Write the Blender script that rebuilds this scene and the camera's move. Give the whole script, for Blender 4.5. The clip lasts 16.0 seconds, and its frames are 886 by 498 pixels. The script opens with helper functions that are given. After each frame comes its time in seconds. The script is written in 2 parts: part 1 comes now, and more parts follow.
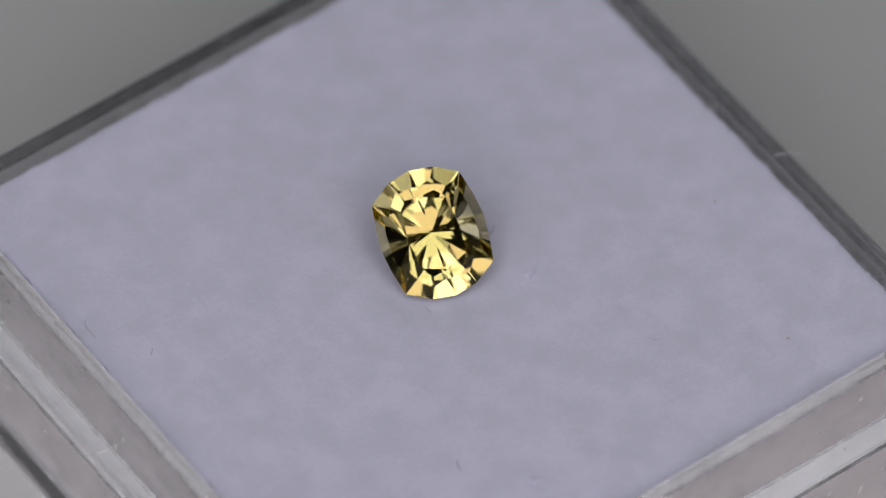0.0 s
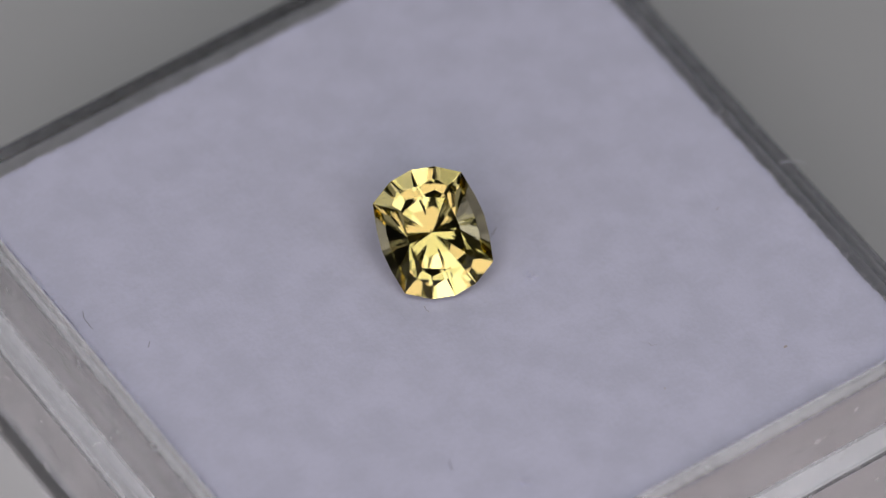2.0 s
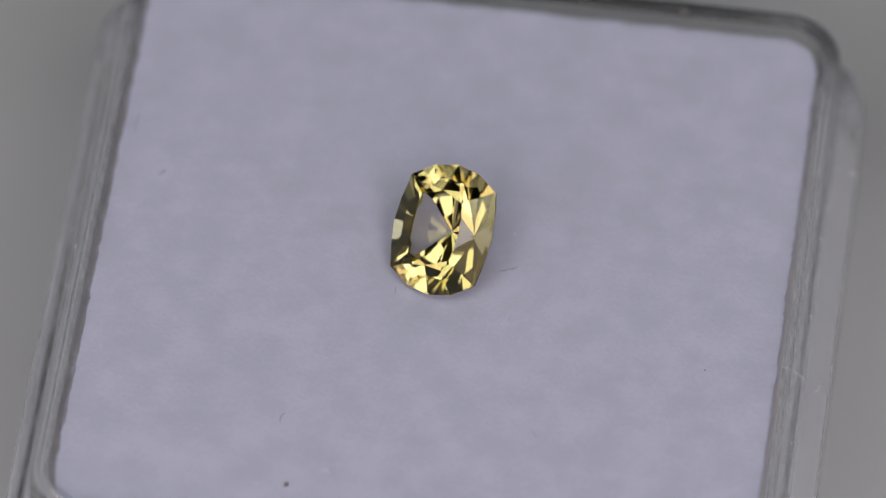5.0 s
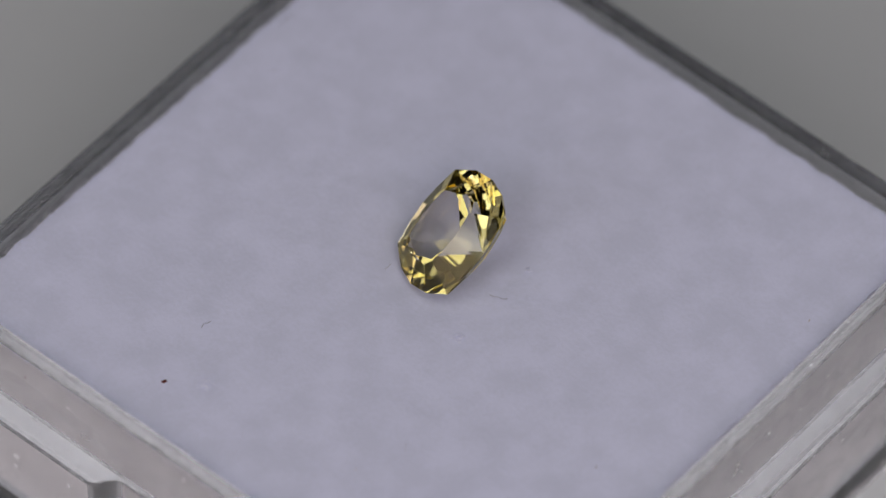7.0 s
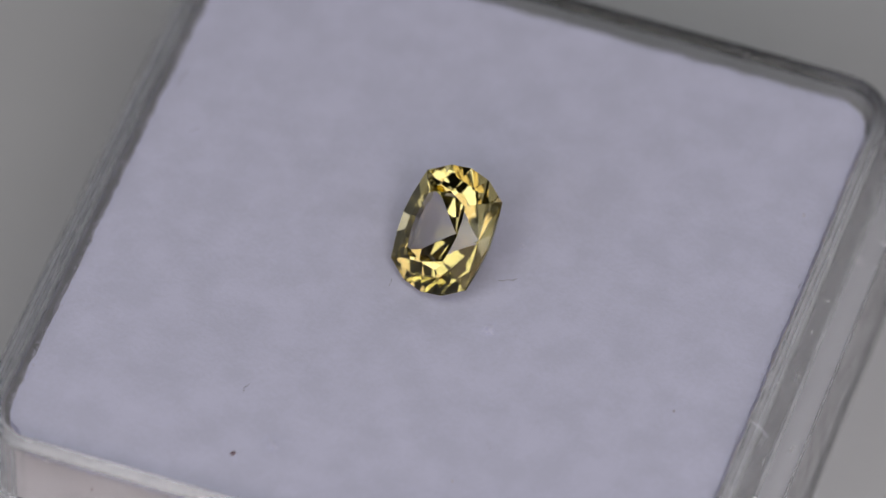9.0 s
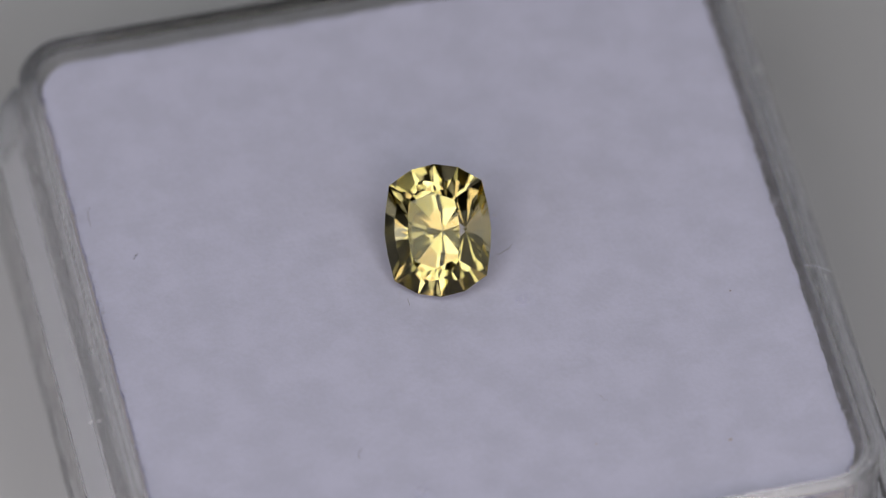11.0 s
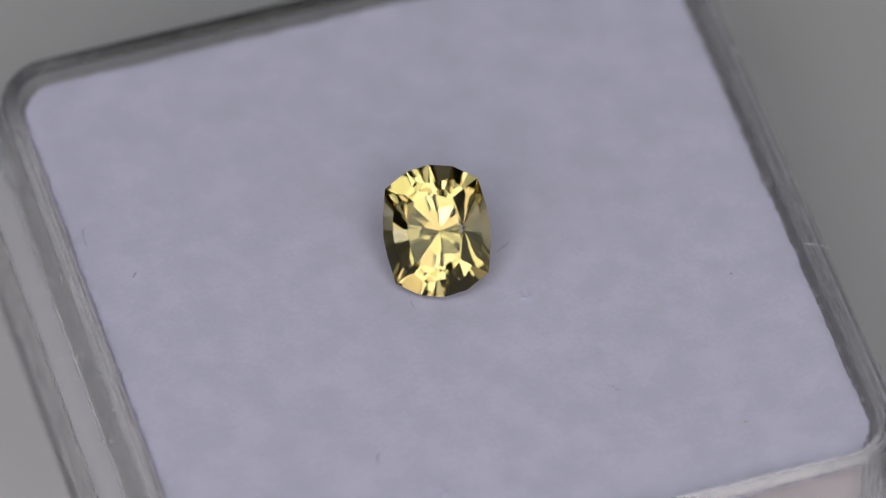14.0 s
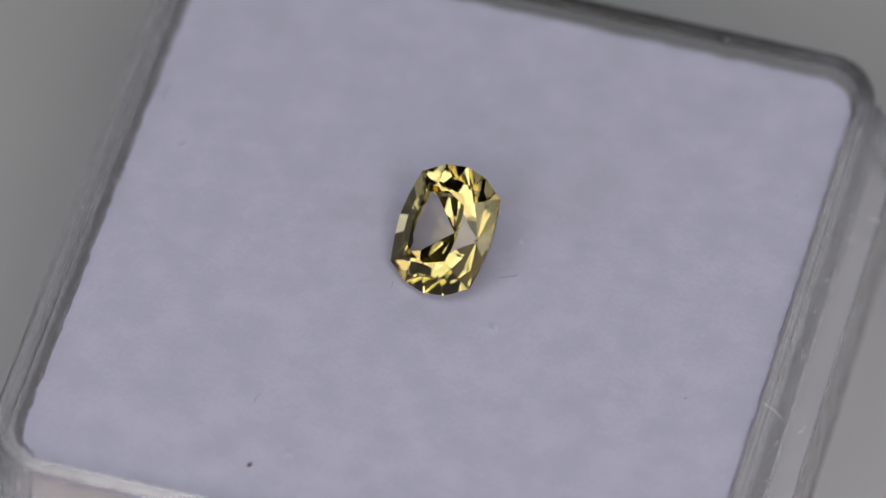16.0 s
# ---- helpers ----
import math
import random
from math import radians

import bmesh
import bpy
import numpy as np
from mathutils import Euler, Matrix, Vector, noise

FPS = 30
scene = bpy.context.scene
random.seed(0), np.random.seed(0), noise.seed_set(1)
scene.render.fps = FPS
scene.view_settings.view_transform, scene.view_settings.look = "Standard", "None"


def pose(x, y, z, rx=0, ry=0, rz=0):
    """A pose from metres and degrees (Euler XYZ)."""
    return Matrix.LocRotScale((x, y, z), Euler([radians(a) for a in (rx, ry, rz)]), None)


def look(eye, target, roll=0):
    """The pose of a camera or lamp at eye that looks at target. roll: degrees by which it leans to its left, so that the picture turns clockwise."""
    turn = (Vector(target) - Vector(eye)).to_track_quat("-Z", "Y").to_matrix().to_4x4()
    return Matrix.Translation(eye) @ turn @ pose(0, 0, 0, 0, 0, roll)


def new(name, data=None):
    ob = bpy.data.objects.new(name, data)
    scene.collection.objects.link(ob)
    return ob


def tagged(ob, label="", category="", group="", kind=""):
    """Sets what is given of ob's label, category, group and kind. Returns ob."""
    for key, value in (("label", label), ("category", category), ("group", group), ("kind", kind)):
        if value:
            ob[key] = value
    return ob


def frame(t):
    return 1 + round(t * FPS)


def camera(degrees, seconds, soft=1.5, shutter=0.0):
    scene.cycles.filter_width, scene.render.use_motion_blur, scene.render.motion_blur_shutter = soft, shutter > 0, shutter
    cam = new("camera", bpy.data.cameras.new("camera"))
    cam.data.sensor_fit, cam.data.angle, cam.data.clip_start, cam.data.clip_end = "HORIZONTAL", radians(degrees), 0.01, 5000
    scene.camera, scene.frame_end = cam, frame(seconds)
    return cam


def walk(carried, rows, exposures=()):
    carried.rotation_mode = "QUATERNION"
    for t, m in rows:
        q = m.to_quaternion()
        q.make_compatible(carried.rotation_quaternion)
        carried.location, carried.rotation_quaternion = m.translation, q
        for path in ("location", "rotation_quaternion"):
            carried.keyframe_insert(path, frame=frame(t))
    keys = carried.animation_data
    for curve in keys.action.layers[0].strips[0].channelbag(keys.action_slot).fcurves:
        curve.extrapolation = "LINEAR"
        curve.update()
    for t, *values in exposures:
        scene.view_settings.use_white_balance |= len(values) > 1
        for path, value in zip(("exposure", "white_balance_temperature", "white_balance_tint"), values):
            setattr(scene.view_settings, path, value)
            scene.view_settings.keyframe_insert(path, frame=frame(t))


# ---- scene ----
U = 1.8e-5                      # one plan unit in metres (the pad is 1560 units wide, 28 mm)
CLIP = 16.0

cam = camera(6.0, CLIP, soft=1.2)
cam.data.dof.use_dof, cam.data.dof.focus_distance, cam.data.dof.aperture_fstop = True, 0.3419, 28.0
STAND = pose(0.0, -11856.6 * U, 14959.6 * U, 38.54) @ pose(0, 0, 0, 0, 0, 1.10)
walk(cam, [(0.0, STAND), (CLIP, STAND)])

# ---- light: a square ring of soft lamps round the lens and a weak added fill on either side, in a grey room ----
world = bpy.data.worlds.new("room_air")
scene.world = world
world.use_nodes = True
world.node_tree.nodes["Background"].inputs["Color"].default_value = (0.9, 0.95, 1.0, 1)
world.node_tree.nodes["Background"].inputs["Strength"].default_value = 0.05
scene.cycles.max_bounces, scene.cycles.glossy_bounces, scene.cycles.transmission_bounces = 24, 16, 16


def soft_lamp(eye, target, wide, high, watts, colour):
    data = bpy.data.lights.new("soft_lamp", "AREA")
    data.shape, data.size, data.size_y, data.energy, data.color = "RECTANGLE", wide, high, watts, colour
    ob = new("soft_lamp", data)
    ob.matrix_basis = look(eye, target)
    return ob


def round_the_lens(right, up, away=0.30):
    """A place on the ring of lamps round the lens: metres to the right of it and above it, in a plane that faces the stone."""
    p = radians(38.54)
    return (right, -away * math.sin(p) + up * math.cos(p), away * math.cos(p) + up * math.sin(p))


def on_dome(zenith, azimuth, away):
    """A place over the stage: degrees from straight up, degrees to the right of the lens, metres away."""
    z, a = radians(zenith), radians(azimuth)
    return (away * math.sin(z) * math.sin(a), -away * math.sin(z) * math.cos(a), away * math.cos(z))


LAMP_WHITE, LAMP_PEACH, LAMP_LEMON, LAMP_FILL = (0.98, 0.965, 1.0), (1.0, 0.83, 0.78), (1.0, 0.985, 0.885), (0.985, 0.97, 1.08)
soft_lamp(round_the_lens(0, 0.1135), (0, 0, 0), 0.358, 0.131, 0.243, LAMP_LEMON)
soft_lamp(round_the_lens(0, -0.1135), (0, 0, 0), 0.358, 0.131, 0.243, LAMP_PEACH)
soft_lamp(round_the_lens(-0.1135, 0), (0, 0, 0), 0.131, 0.092, 0.092, LAMP_WHITE)
soft_lamp(round_the_lens(0.1135, 0), (0, 0, 0), 0.131, 0.092, 0.092, LAMP_WHITE)
# two weak fills added low at the sides to brighten the pad
soft_lamp(on_dome(65, -58, 0.36), (0, 0, 0), 0.20, 0.15, 0.09, LAMP_FILL)
soft_lamp(on_dome(60, 64, 0.36), (0, 0, 0), 0.20, 0.15, 0.08, LAMP_FILL)
scene.view_settings.exposure = 0.0


# ---- materials ----
def shader(name):
    m = bpy.data.materials.new(name)
    m.use_nodes = True
    return m, m.node_tree.nodes, m.node_tree.links, m.node_tree.nodes["Principled BSDF"]


def mottled(name, dark, light, scale, rough, fine=0.0, bump=0.0, sheen=0.0):
    """A matt surface with blotches of two sizes and fine relief."""
    m, n, l, p = shader(name)
    co = n.new("ShaderNodeTexCoord")
    big, small, mix = n.new("ShaderNodeTexNoise"), n.new("ShaderNodeTexNoise"), n.new("ShaderNodeMath")
    big.inputs["Scale"].default_value, big.inputs["Detail"].default_value = scale, 4
    small.inputs["Scale"].default_value, small.inputs["Detail"].default_value = scale * 9, 6
    mix.operation = "MULTIPLY_ADD"
    mix.inputs[1].default_value = fine
    ramp = n.new("ShaderNodeValToRGB")
    ramp.color_ramp.elements[0].color, ramp.color_ramp.elements[1].color = (*dark, 1), (*light, 1)
    ramp.color_ramp.elements[0].position, ramp.color_ramp.elements[1].position = 0.36 + fine * 0.5, 0.64 + fine * 0.5
    l.new(co.outputs["Object"], big.inputs["Vector"])
    l.new(co.outputs["Object"], small.inputs["Vector"])
    l.new(small.outputs["Fac"], mix.inputs[0])
    l.new(big.outputs["Fac"], mix.inputs[2])
    l.new(mix.outputs[0], ramp.inputs["Fac"])
    l.new(ramp.outputs["Color"], p.inputs["Base Color"])
    p.inputs["Roughness"].default_value = rough
    p.inputs["Specular IOR Level"].default_value = 0.2
    p.inputs["Sheen Weight"].default_value = sheen
    if bump:
        b = n.new("ShaderNodeBump")
        b.inputs["Strength"].default_value, b.inputs["Distance"].default_value = bump, 0.00006
        l.new(small.outputs["Fac"], b.inputs["Height"])
        l.new(b.outputs["Normal"], p.inputs["Normal"])
    return m


def plain(name, colour, rough):
    m, n, l, p = shader(name)
    p.inputs["Base Color"].default_value = (*colour, 1)
    p.inputs["Roughness"].default_value = rough
    return m


def clear_plastic(name, colour, ior):
    """Clear moulded plastic: glass with a faint drawn haze and fine scratches."""
    m, n, l, p = shader(name)
    p.inputs["Base Color"].default_value = (*colour, 1)
    p.inputs["Transmission Weight"].default_value = 1.0
    p.inputs["IOR"].default_value = ior
    co, noise_node, ramp = n.new("ShaderNodeTexCoord"), n.new("ShaderNodeTexNoise"), n.new("ShaderNodeMapRange")
    noise_node.inputs["Scale"].default_value, noise_node.inputs["Detail"].default_value = 900, 5
    ramp.inputs["From Min"].default_value, ramp.inputs["From Max"].default_value = 0.45, 0.75
    ramp.inputs["To Min"].default_value, ramp.inputs["To Max"].default_value = 0.14, 0.30
    l.new(co.outputs["Object"], noise_node.inputs["Vector"])
    l.new(noise_node.outputs["Fac"], ramp.inputs["Value"])
    l.new(ramp.outputs["Result"], p.inputs["Roughness"])
    b = n.new("ShaderNodeBump")
    b.inputs["Strength"].default_value, b.inputs["Distance"].default_value = 0.04, 0.00003
    l.new(noise_node.outputs["Fac"], b.inputs["Height"])
    l.new(b.outputs["Normal"], p.inputs["Normal"])
    return m


def gem_crystal():
    """Pale yellow crystal: clear where the sight goes straight through, yellow where it is thrown about inside."""
    m, n, l, p = shader("yellow_crystal")
    fresnel, throw, mix = n.new("ShaderNodeFresnel"), n.new("ShaderNodeBsdfGlossy"), n.new("ShaderNodeMixShader")
    fresnel.inputs["IOR"].default_value = 1.770
    throw.inputs["Color"].default_value, throw.inputs["Roughness"].default_value = (0.84, 0.79, 0.50, 1), 0.0
    bend = n.new("ShaderNodeBsdfRefraction")
    bend.inputs["Color"].default_value, bend.inputs["Roughness"].default_value, bend.inputs["IOR"].default_value = (0.955, 0.945, 0.93, 1), 0.0, 1.770
    l.new(fresnel.outputs[0], mix.inputs[0])
    l.new(bend.outputs[0], mix.inputs[1])
    l.new(throw.outputs[0], mix.inputs[2])
    l.new(mix.outputs[0], n["Material Output"].inputs["Surface"])
    return m


PAPER = mottled("white_paper", (0.56, 0.575, 0.61), (0.61, 0.625, 0.66), 9.0, 0.8, 0.2)
WALL_PAINT = mottled("grey_wall_paint", (0.28, 0.28, 0.28), (0.33, 0.33, 0.33), 2.0, 0.9, 0.2)
FLEECE = mottled("white_fleece", (0.660, 0.678, 0.870), (0.722, 0.738, 0.955), 560.0, 1.0, 0.45, 0.2, 0.0)
FUZZ = plain("white_fibre", (0.60, 0.60, 0.72), 0.9)
FOAM = mottled("white_foam", (0.58, 0.56, 0.565), (0.66, 0.64, 0.645), 300.0, 1.0, 0.3, 0.4)
PLASTIC = clear_plastic("clear_plastic", (0.885, 0.885, 0.91), 1.50)
CRYSTAL = gem_crystal()
DARK_LINT = plain("dark_lint", (0.28, 0.28, 0.34), 0.8)
RUST_SPECK = plain("rust_speck", (0.10, 0.014, 0.016), 0.7)
BROWN_SPECK = plain("brown_speck", (0.52, 0.46, 0.48), 0.8)
SCUFF_WHITE = plain("scuff_white", (0.62, 0.62, 0.63), 0.7)
WHITE_LINT = plain("white_lint", (0.86, 0.87, 1.0), 0.9)

# ---- building helpers ----
TURN = radians(5.0)             # how the box sits on the turning stage


def in_box(x, y, z):
    """A place in the box's own square, as a place on the turning stage."""
    c, s = math.cos(TURN), math.sin(TURN)
    y += 7
    return Vector((c * x - s * y, s * x + c * y, z)) * U


def part(name, bm, material, parent, label=""):
    me = bpy.data.meshes.new(name)
    bm.to_mesh(me)
    bm.free()
    me.materials.append(material)
    ob = new(name, me)
    ob.parent = parent
    return tagged(ob, label)


def round_square(half, r, n=7, recess=None):
    """The corners of a square with rounded corners, counter-clockwise; recess: where the front side is cut back to."""
    out = []
    for k, (sx, sy) in enumerate(((1, 1), (-1, 1), (-1, -1), (1, -1))):
        for i in range(n + 1):
            a = radians(90 * k + 90 * i / n)
            out.append((sx * (half - r) + r * math.cos(a), sy * (half - r) + r * math.sin(a)))
        if k == 2 and recess is not None:
            cut = min(half, recess + 0.12 * max(half - recess, 0))
            ease = [(u / 5, (u / 5) ** 2 * (3 - 2 * u / 5)) for u in range(6)]
            side = [(-285 + 60 * u, -half + (half - cut) * e) for u, e in ease]
            out += side + [(-x, y) for x, y in reversed(side)]
    return out


# ---- the setting ----
GROUND = -518 * U


def slab(name, lo, hi, material, label):
    bm = bmesh.new()
    bmesh.ops.create_cube(bm, size=1.0)
    for v in bm.verts:
        v.co = Vector(lo[i] + (v.co[i] + 0.5) * (hi[i] - lo[i]) for i in range(3))
    ob = part(name, bm, material, None)
    return tagged(ob, label, kind="structure")


slab("ground", (-1.5, -1.5, GROUND - 0.02), (1.5, 1.5, GROUND), PAPER, "plain white paper surface under the box")
slab("wall_north", (-1.5, 1.5, GROUND - 0.02), (1.5, 1.6, 1.6), WALL_PAINT, "plain grey room wall")
slab("wall_south", (-1.5, -1.6, GROUND - 0.02), (1.5, -1.5, 1.6), WALL_PAINT, "plain grey room wall")
slab("wall_east", (1.5, -1.6, GROUND - 0.02), (1.6, 1.6, 1.6), WALL_PAINT, "plain grey room wall")
slab("wall_west", (-1.6, -1.6, GROUND - 0.02), (-1.5, 1.6, 1.6), WALL_PAINT, "plain grey room wall")
slab("ceiling", (-1.6, -1.6, 1.6), (1.6, 1.6, 1.7), WALL_PAINT, "plain grey ceiling")


# ---- the box ----
def swept(profile, closed_bottom, closed_floor):
    bm = bmesh.new()
    loops = []
    for half, z in profile:
        loops.append([bm.verts.new(in_box(x, y, z)) for x, y in round_square(half, max(half - 700, 12), recess=840)])
    n = len(loops[0])
    for a, b in zip(loops, loops[1:]):
        for i in range(n):
            bm.faces.new((a[i], a[(i + 1) % n], b[(i + 1) % n], b[i]))
    if closed_bottom:
        bm.faces.new(list(reversed(loops[0])))
    if closed_floor:
        bm.faces.new(loops[-1])
    return bm


def gem_box():
    box = new("gem_box")
    profile = [(882, -516), (889, -508), (897, -160), (892, -152), (884, -149),
               (840, -147), (833, -142), (829, 27), (825, 35), (818, 38), (812, 38), (810, 34), (807, 38),
               (801, 38), (795, 34), (791, 27), (785, -472), (776, -478)]
    for name, run, low, floor in (("base", profile[:6], True, False), ("collar", profile[5:8], False, False), ("rim", profile[7:16], False, False),
                                  ("inner_tray", profile[15:], False, True)):
        piece = part(name, swept(run, low, floor), PLASTIC, box)
        piece.visible_shadow = name == "rim"
    return tagged(box, "small square clear plastic gem box with scuffed walls and no lid", "gem box")


def fuzz(pad):
    """Loose fleece fibres: standing out along the cut edges and lying on the top."""
    rnd = random.Random(7)
    verts, faces = [], []

    def strand(x, y, z, a, length, lift, w):
        base = len(verts)
        bend = rnd.uniform(-0.9, 0.9)
        for i in range(4):
            t = i / 3
            q = Vector((x, y, z + lift * math.sin(t * 2.2)))
            for k in range(3):
                s = 2.1 * k
                side = w * (1.0 - 0.6 * t)
                verts.append(in_box(q.x - math.sin(a) * side * math.cos(s), q.y + math.cos(a) * side * math.cos(s), q.z + side * math.sin(s)))
            x, y = x + math.cos(a) * length / 3, y + math.sin(a) * length / 3
            a += bend / 3
        for i in range(3):
            for k in range(3):
                p, q = base + 3 * i + k, base + 3 * i + (k + 1) % 3
                faces.append((p, q, q + 3, p + 3))

    for i in range(4800):
        u = rnd.uniform(-700, 700)
        edge, out = 779 + rnd.uniform(-12, 3), rnd.gauss(0, 0.6)
        thick = max(0.25, 0.6 + noise.noise((u / 60, i % 4, 3)))
        length = rnd.uniform(4, 15) * thick
        x, y, a = ((edge, u, 0), (u, edge, 90), (-edge, u, 180), (u, -edge, 270))[i % 4]
        strand(x, y, -1 + rnd.uniform(-10, 3), radians(a) + out, length, rnd.uniform(-4, 5), 0.6)
    me = bpy.data.meshes.new("fuzz")
    me.from_pydata(verts, [], faces)
    me.materials.append(FUZZ)
    ob = new("fuzz", me)
    ob.parent = pad
    return ob


def foam_pad():
    pad = new("display_pad")
    n, half, r = 150, 780, 92
    bm = bmesh.new()
    grid = []
    for j in range(n + 1):
        row = []
        for i in range(n + 1):
            x, y = (2 * i / n - 1) * half, (2 * j / n - 1) * half
            cx, cy = max(abs(x) - (half - r), 0), max(abs(y) - (half - r), 0)
            d = math.hypot(cx, cy)
            if cx > 0 and cy > 0 and d > 0:
                k = max(cx, cy) / d
                x = math.copysign(half - r + cx * k, x)
                y = math.copysign(half - r + cy * k, y)
            edge = half - max(abs(x), abs(y))
            rim = i in (0, n) or j in (0, n)
            z = 1.6 * noise.noise((x / 160, y / 160, 0)) + 1.2 * noise.noise((x / 38, y / 38, 5))
            z -= 2.5 * math.exp(-max(edge, 0) / 9)
            z -= 11 * math.exp(-(math.hypot(x + 10, y - 25) / 165) ** 4)      # pressed in under the stone
            if rim:
                w = 4 * noise.noise((x / 14, y / 14, 9)) + 4 * noise.noise((x / 55, y / 55, 2)) - 3
                x, y = x * (1 + w / half), y * (1 + w / half)
            row.append(bm.verts.new(in_box(x, y, z)))
        grid.append(row)
    for j in range(n):
        for i in range(n):
            bm.faces.new((grid[j][i], grid[j][i + 1], grid[j + 1][i + 1], grid[j + 1][i]))
    ring = [grid[0][i] for i in range(n)] + [grid[j][n] for j in range(n)]
    ring += [grid[n][n - i] for i in range(n)] + [grid[n - j][0] for j in range(n)]
    low = [bm.verts.new(v.co - Vector((0, 0, 24 * U))) for v in ring]
    m = len(ring)
    ring = [bm.verts.new(v.co - Vector((0, 0, 2 * U))) for v in ring]
    for i in range(m):
        bm.faces.new((ring[(i + 1) % m], ring[i], low[i], low[(i + 1) % m]))
    bm.faces.new(low[::-1])
    for f in bm.faces:
        f.smooth = True
    part("fleece_sheet", bm, FLEECE, pad, "soft lavender-white fleece sheet")
    block = [(768, -471), (772, -464), (772, -42), (768, -38)]
    part("foam_block", swept(block, True, True), FOAM, pad, "white foam block under the fleece")
    tagged(fuzz(pad), kind="stuff")
    return tagged(pad, "white fleece-topped foam pad filling the clear box", "display pad")


# ---- the stone ----
def facets(planes):
    """The flat faces of the solid left when space is cut by every plane (normal, distance)."""
    out = []
    for i, (nrm, dist) in enumerate(planes):
        a = nrm.orthogonal().normalized()
        b = nrm.cross(a)
        poly = [nrm * dist + a * x + b * y for x, y in ((9, 9), (-9, 9), (-9, -9), (9, -9))]
        for j, (cut, far) in enumerate(planes):
            if j == i or not poly:
                continue
            kept = []
            for p, q in zip(poly, poly[1:] + poly[:1]):
                dp, dq = cut.dot(p) - far, cut.dot(q) - far
                if dp <= 1e-7:
                    kept.append(p)
                if (dp < -1e-7 and dq > 1e-7) or (dp > 1e-7 and dq < -1e-7):
                    kept.append(p.lerp(q, dp / (dp - dq)))
            poly = kept
        if len(poly) > 2:
            out.append((nrm, poly))
    return out


def gem_planes():
    """A cushion cut, 4.4 by 5.4 mm: the planes of its facets, in millimetres."""
    k = 0.00894
    quarter = [(0, 302), (107, 282), (213, 216), (237, 95)]
    ring = quarter + [(246, 0)] + [(x, -y) for x, y in reversed(quarter)]
    ring += [(-x, y) for x, y in reversed(ring[1:-1])]
    pts = [Vector((x * k, y * k, 0)) for x, y in ring]
    n = len(pts)
    crown, deep, girdle, table = 0.864, 2.426, 0.05, 0.575
    planes = [(Vector((0, 0, 1)), crown)]

    def through_points(a, b, c):
        nrm = (b - a).cross(c - a).normalized()
        if nrm.dot(a) < 0:
            nrm = -nrm
        planes.append((nrm, nrm.dot(a)))

    def leaning(point, along, angle):
        """A crown facet through a place, level along one way, leaning by an angle from the table."""
        out = Vector((along.y, -along.x, 0)).normalized()
        if out.dot(point) < 0:
            out = -out
        nrm = out * math.sin(radians(angle)) + Vector((0, 0, math.cos(radians(angle))))
        planes.append((nrm, nrm.dot(point)))

    def to_keel(place, along, depth):
        """A pavilion facet through a place at the girdle, down to a depth on the axis."""
        through_points(place + down, place + down + along, Vector((0, 0, -depth)))

    up, down, top = Vector((0, 0, girdle)), Vector((0, 0, -girdle)), Vector((0, 0, crown))
    for i in range(n):
        a, b, after = pts[i], pts[(i + 1) % n], pts[(i + 2) % n]
        edge, along = (b - a).normalized(), (b - pts[i - 1]).normalized()
        through_points(a + up, b + up, a + down)
        leaning(a + up, edge, 36.1)
        to_keel(a, edge, 2.746)
        for skew in (-1.5, 1.5):
            to_keel((a + b) / 2 * 1.118, Matrix.Rotation(radians(skew), 3, "Z") @ edge, 2.749)
        for skew in (-14.0, 14.0):
            to_keel(a * 1.162, Matrix.Rotation(radians(skew), 3, "Z") @ along, 2.426)
        if i % 2 == 0:
            to_keel(a * 1.125, along, deep)
            through_points(a + up, a + up + along, a * table + top)
            leaning((a + after) / 2 * table + top, after - a, 23.7)
        else:
            to_keel(a * 1.076, along, 2.414)
    return planes


def gem_lie():
    """How the stone lies on its side on the fleece, on the stage as at the clip's zero turn."""
    lean, swing = radians(39.6), radians(26.5)
    nrm = Vector((-math.sin(swing) * math.sin(lean), -math.cos(swing) * math.sin(lean), math.cos(lean)))
    a, p = radians(32.2), radians(38.54)
    want = Vector((-0.382, 0.93 * math.cos(p), 0.93 * math.sin(p)))
    want = Matrix.Rotation(-a, 3, "Z") @ want
    ya = (want - nrm * want.dot(nrm)).normalized()
    xa = ya.cross(nrm)
    m = Matrix((xa, ya, nrm)).transposed().to_4x4()
    m.translation = Vector((-7.0, 34.0, 101.0)) * U
    return m


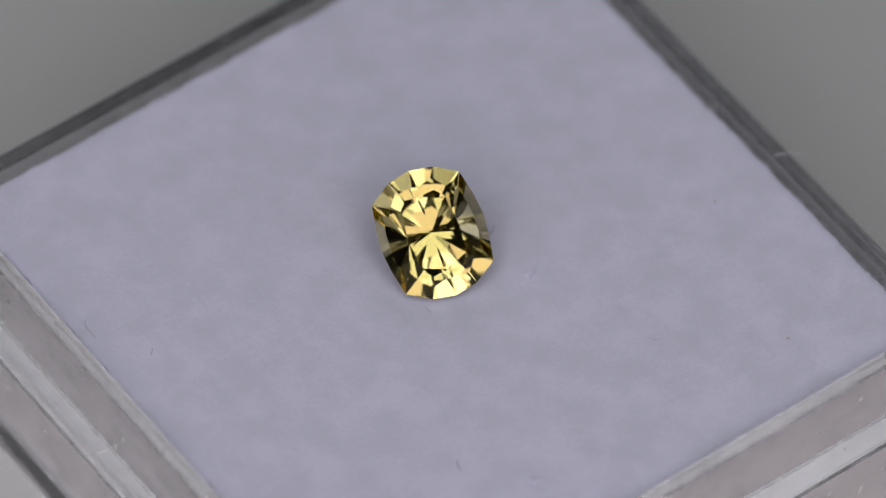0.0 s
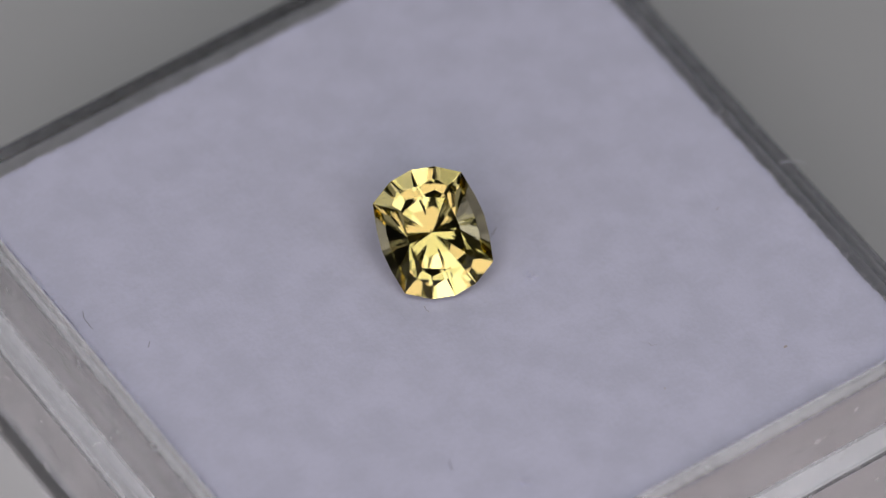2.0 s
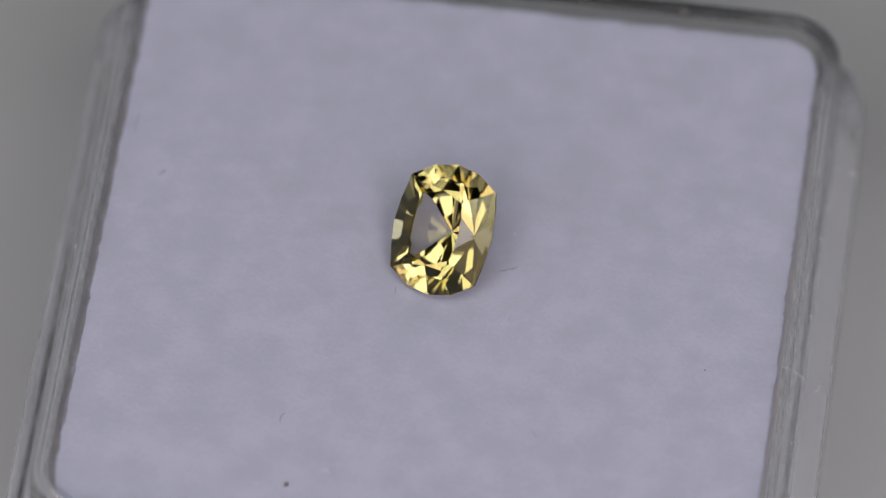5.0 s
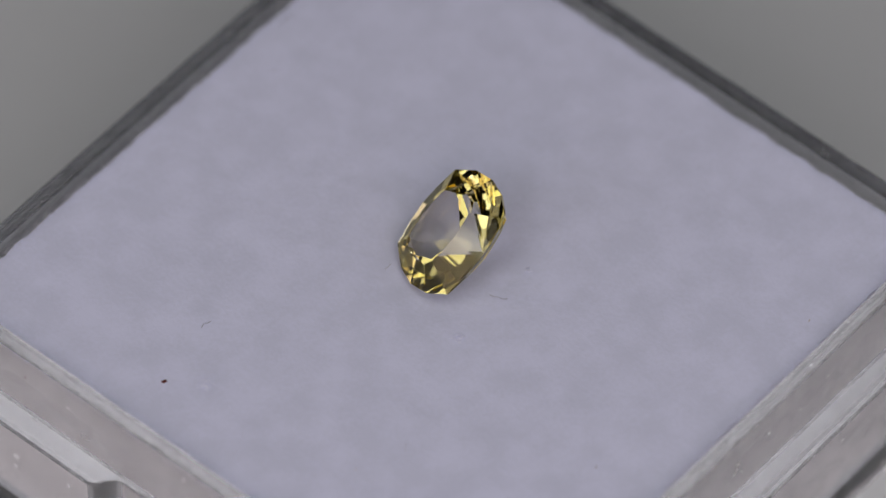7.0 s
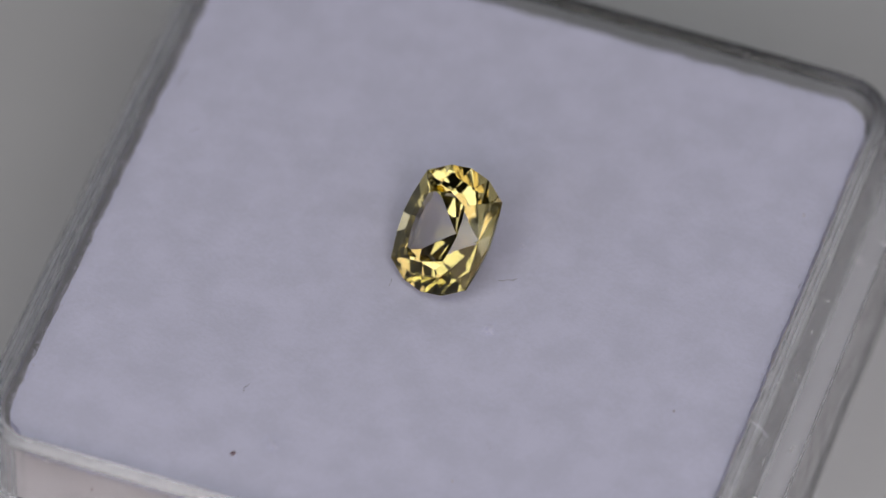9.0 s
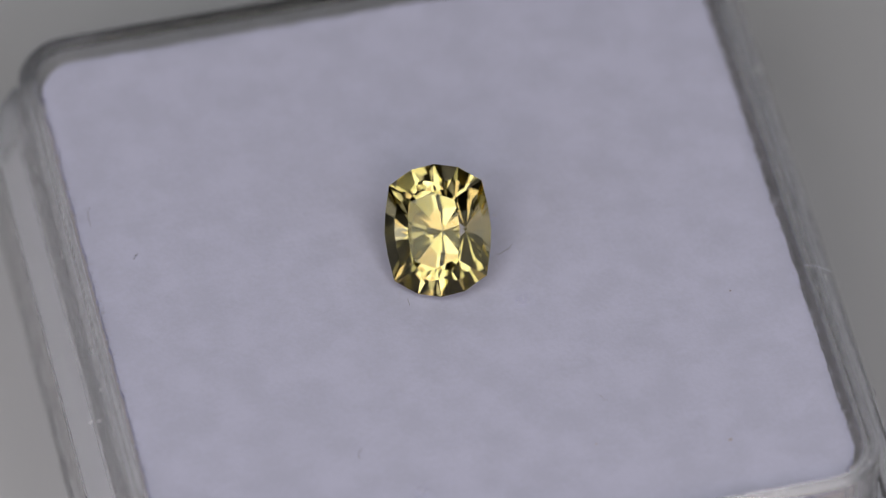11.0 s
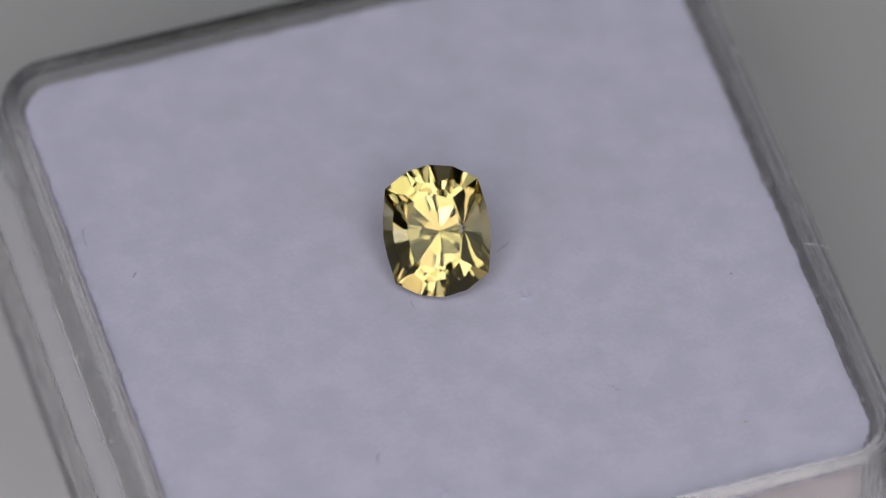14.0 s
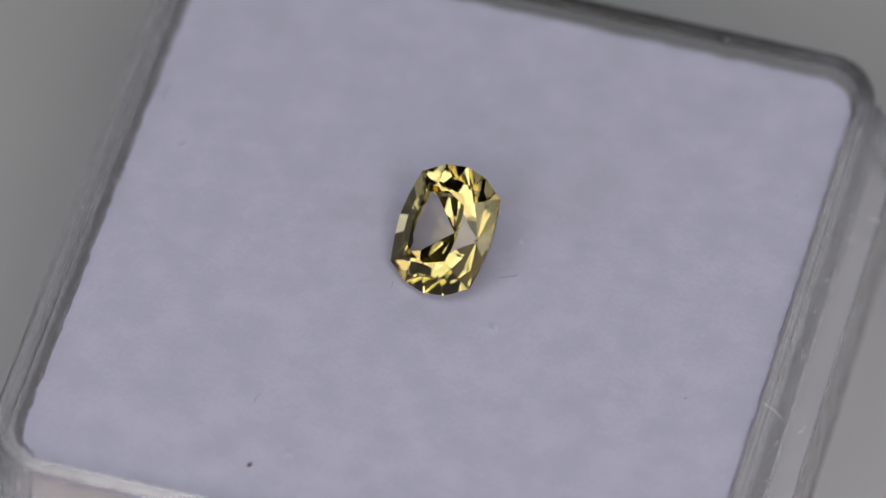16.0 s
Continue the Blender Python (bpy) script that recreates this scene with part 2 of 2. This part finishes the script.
def gemstone():
    stone = new("gemstone")
    lie = gem_lie() @ Matrix.Scale(0.001, 4)
    places = {}
    groups = {"table_facet": [], "crown": [], "girdle": [], "pavilion": []}
    for nrm, poly in facets(gem_planes()):
        keys = []
        for q in poly:
            key = next((k for k, w in places.items() if (w - q).length < 2e-4), None)
            if key is None:
                key = len(places)
                places[key] = q.copy()
            if not keys or (key != keys[-1] and key != keys[0]):
                keys.append(key)
        if len(keys) > 2:
            name = "table_facet" if nrm.z > 0.999 else "crown" if nrm.z > 0.05 else "girdle" if nrm.z > -0.05 else "pavilion"
            groups[name].append((nrm, keys))
    for name, faces in groups.items():
        bm = bmesh.new()
        made = {}
        for nrm, keys in faces:
            for k in keys:
                if k not in made:
                    made[k] = bm.verts.new(places[k])
            f = bm.faces.new([made[k] for k in keys])
            f.normal_update()
            if f.normal.dot(nrm) < 0:
                f.normal_flip()
        bm.transform(lie)
        part(name, bm, CRYSTAL, stone)
    return tagged(stone, "faceted pale yellow cushion-cut gemstone lying tilted on white fleece", "gemstone")


# ---- lint and dust on the pad ----
def thread(pts, radius, sides=5):
    """A thin bent tube through the given places (plan units)."""
    bm = bmesh.new()
    rings = []
    for i, q in enumerate(pts):
        t = (Vector(pts[min(i + 1, len(pts) - 1)]) - Vector(pts[max(i - 1, 0)])).normalized()
        a = t.orthogonal().normalized()
        b = t.cross(a)
        w = radius * (0.5 if i in (0, len(pts) - 1) else 1.0)
        rings.append([bm.verts.new((Vector(q) + (a * math.cos(s) + b * math.sin(s)) * w) * U)
                      for s in (2 * math.pi * k / sides for k in range(sides))])
    for r0, r1 in zip(rings, rings[1:]):
        for k in range(sides):
            bm.faces.new((r0[k], r0[(k + 1) % sides], r1[(k + 1) % sides], r1[k]))
    bm.faces.new(rings[0][::-1])
    bm.faces.new(rings[-1])
    bmesh.ops.recalc_face_normals(bm, faces=bm.faces)
    return bm


def curl(x, y, length, heading, bend, seed, steps=9):
    rnd = random.Random(seed)
    out, a = [], radians(heading)
    for i in range(steps):
        out.append((x, y, 4 + 3 * math.sin(i * 1.3 + seed)))
        x, y = x + math.cos(a) * length / steps, y + math.sin(a) * length / steps
        a += radians(bend) / steps + rnd.uniform(-0.15, 0.15)
    return out


def lint(x, y, length, heading, bend, seed, radius=0.55):
    ob = part("lint_fibre", thread(curl(x, y, length, heading, bend, seed), radius), DARK_LINT, None)
    return tagged(ob, "thin curled grey lint fibre on the fleece", "lint fibre", "stray fibres on the pad")


def on_wall(x, y, z):
    q = in_box(x, y, z) / U
    return q.x, q.y, q.z


def speck(x, y, z, rx, ry, rz, heading, material, label, seed):
    rnd = random.Random(seed)
    bm = bmesh.new()
    bmesh.ops.create_icosphere(bm, subdivisions=2, radius=1.0)
    for v in bm.verts:
        v.co *= rnd.uniform(0.75, 1.15)
    bm.transform(Matrix.Translation(Vector((x, y, z)) * U) @ Matrix.Rotation(radians(heading), 4, "Z")
                 @ Matrix.Diagonal((rx * U, ry * U, rz * U, 1)))
    ob = part("dust_speck", bm, material, None)
    return tagged(ob, label, "dust speck", "specks on the pad")


PALE = "small soft white lint clump on the fleece"


def tuft(x, y, wide, count, seed):
    """A flat tuft of fine fibres lying on the fleece."""
    rnd = random.Random(seed)
    verts, faces = [], []
    for i in range(count):
        a, away = rnd.uniform(0, 6.3), wide * rnd.random() ** 0.7
        pts = curl(x + away * math.cos(a), y + away * math.sin(a), rnd.uniform(0.4, 1.1) * wide, rnd.uniform(0, 360), rnd.uniform(-120, 120), seed + i, 5)
        bm = thread([(px, py, 1.2 + 1.8 * rnd.random()) for px, py, pz in pts], 0.4, 3)
        base = len(verts)
        bm.verts.index_update()
        verts += [v.co.copy() for v in bm.verts]
        faces += [[base + v.index for v in f.verts] for f in bm.faces]
        bm.free()
    me = bpy.data.meshes.new("lint_tuft")
    me.from_pydata(verts, [], faces)
    me.materials.append(WHITE_LINT)
    return tagged(new("lint_tuft", me), PALE, "lint tuft", "soft tufts on the pad")


TURNING = [gem_box(), foam_pad(), gemstone()]
TURNING += [lint(-768, 284, 62, -112, 50, 1), lint(-690, 122, 24, 33, 25, 2, 0.7), lint(126, 24, 52, 12, 60, 3, 0.6),
            lint(-258, -506, 32, 115, -50, 4, 0.6), lint(296, -404, 30, -72, 20, 5, 0.32), lint(-90, -74, 24, -98, 20, 6, 0.6)]
RUST = "tiny dark rust-brown speck on the white fleece"
GREY = "tiny grey-brown dust speck on the white fleece"
TURNING += [speck(-206, -671, 2, 7.5, 4.0, 2.2, 60, RUST_SPECK, RUST, 11), speck(564, -565, 1.5, 4.5, 3, 1.6, 20, BROWN_SPECK, GREY, 12),
            speck(634, -149, 1.5, 1.8, 1.6, 1.4, 0, RUST_SPECK, RUST, 13), speck(267, -536, 1.5, 2, 1.6, 1.4, 50, BROWN_SPECK, GREY, 14),
            speck(679, 488, 1.5, 1.5, 3.5, 1.5, 20, BROWN_SPECK, GREY, 16)]
TURNING += [tuft(136, 138, 7, 40, 17), tuft(164, -113, 13, 60, 18), tuft(-135, -612, 13, 60, 19)]

SCUFF = "tiny white scuff on the clear plastic wall"
GRIT = "tiny black grit speck inside the clear plastic wall"
for i, (x, y, z) in enumerate(((815, 418, 39), (806, 450, 39), (818, 300, 39), (815, -90, 39), (503, -834, -40), (470, -834, -70),
                               (556, -835, -95), (-640, -834, -60), (-668, -835, -90), (-612, -835, -110), (835, 40, -80), (835, 250, -60))):
    TURNING.append(speck(*on_wall(x, y, z), 2 + i % 3, 1.6, 1.2, 37 * i, SCUFF_WHITE, SCUFF, 40 + i))
TURNING.append(speck(*on_wall(-540, -794, -62), 4, 3, 5, 80, RUST_SPECK, GRIT, 60))
x, y, z = on_wall(788, -205, 26)
TURNING.append(tagged(part("lint_fibre", thread([(px + 3, py, 40) for px, py, pz in curl(x, y, 75, -12, -30, 8)], 0.7), WHITE_LINT, None),
                      "thin pale hair across the plastic rim", "lint fibre", "stray fibres on the pad"))
x, y, z = on_wall(893, -470, -146)
TURNING.append(tagged(part("lint_fibre", thread([(px, py, -144 + 2 * k) for k, (px, py, pz) in enumerate(curl(x, y, 60, 60, 260, 9))], 0.9), DARK_LINT, None),
                      "small dark curled fibre caught on the plastic ledge", "lint fibre", "stray fibres on the pad"))

# ---- the turning of the stage: degrees clockwise from above, back and forth ----
TURNS = [(0.0, -32.1), (0.03, -32.5), (1.086, -15.4), (2.222, -34.0), (7.364, 50.4), (12.64, -36.1), (16.0, 19.6)]


def turned(t):
    for (t0, a0), (t1, a1) in zip(TURNS, TURNS[1:]):
        if t <= t1:
            return a0 + (a1 - a0) * (t - t0) / (t1 - t0)
    return TURNS[-1][1]


def motions():
    times = sorted({i * 0.25 for i in range(65)} | {t + d for t, a in TURNS for d in (-0.07, 0, 0.07) if 0 <= t + d <= CLIP})
    times = [t for i, t in enumerate(times) if i == 0 or frame(t) > frame(times[i - 1])]
    rows = [(t, pose(0, 0, 0, 0, 0, -turned(t))) for t in times]
    for thing in TURNING:
        walk(thing, rows)


motions()
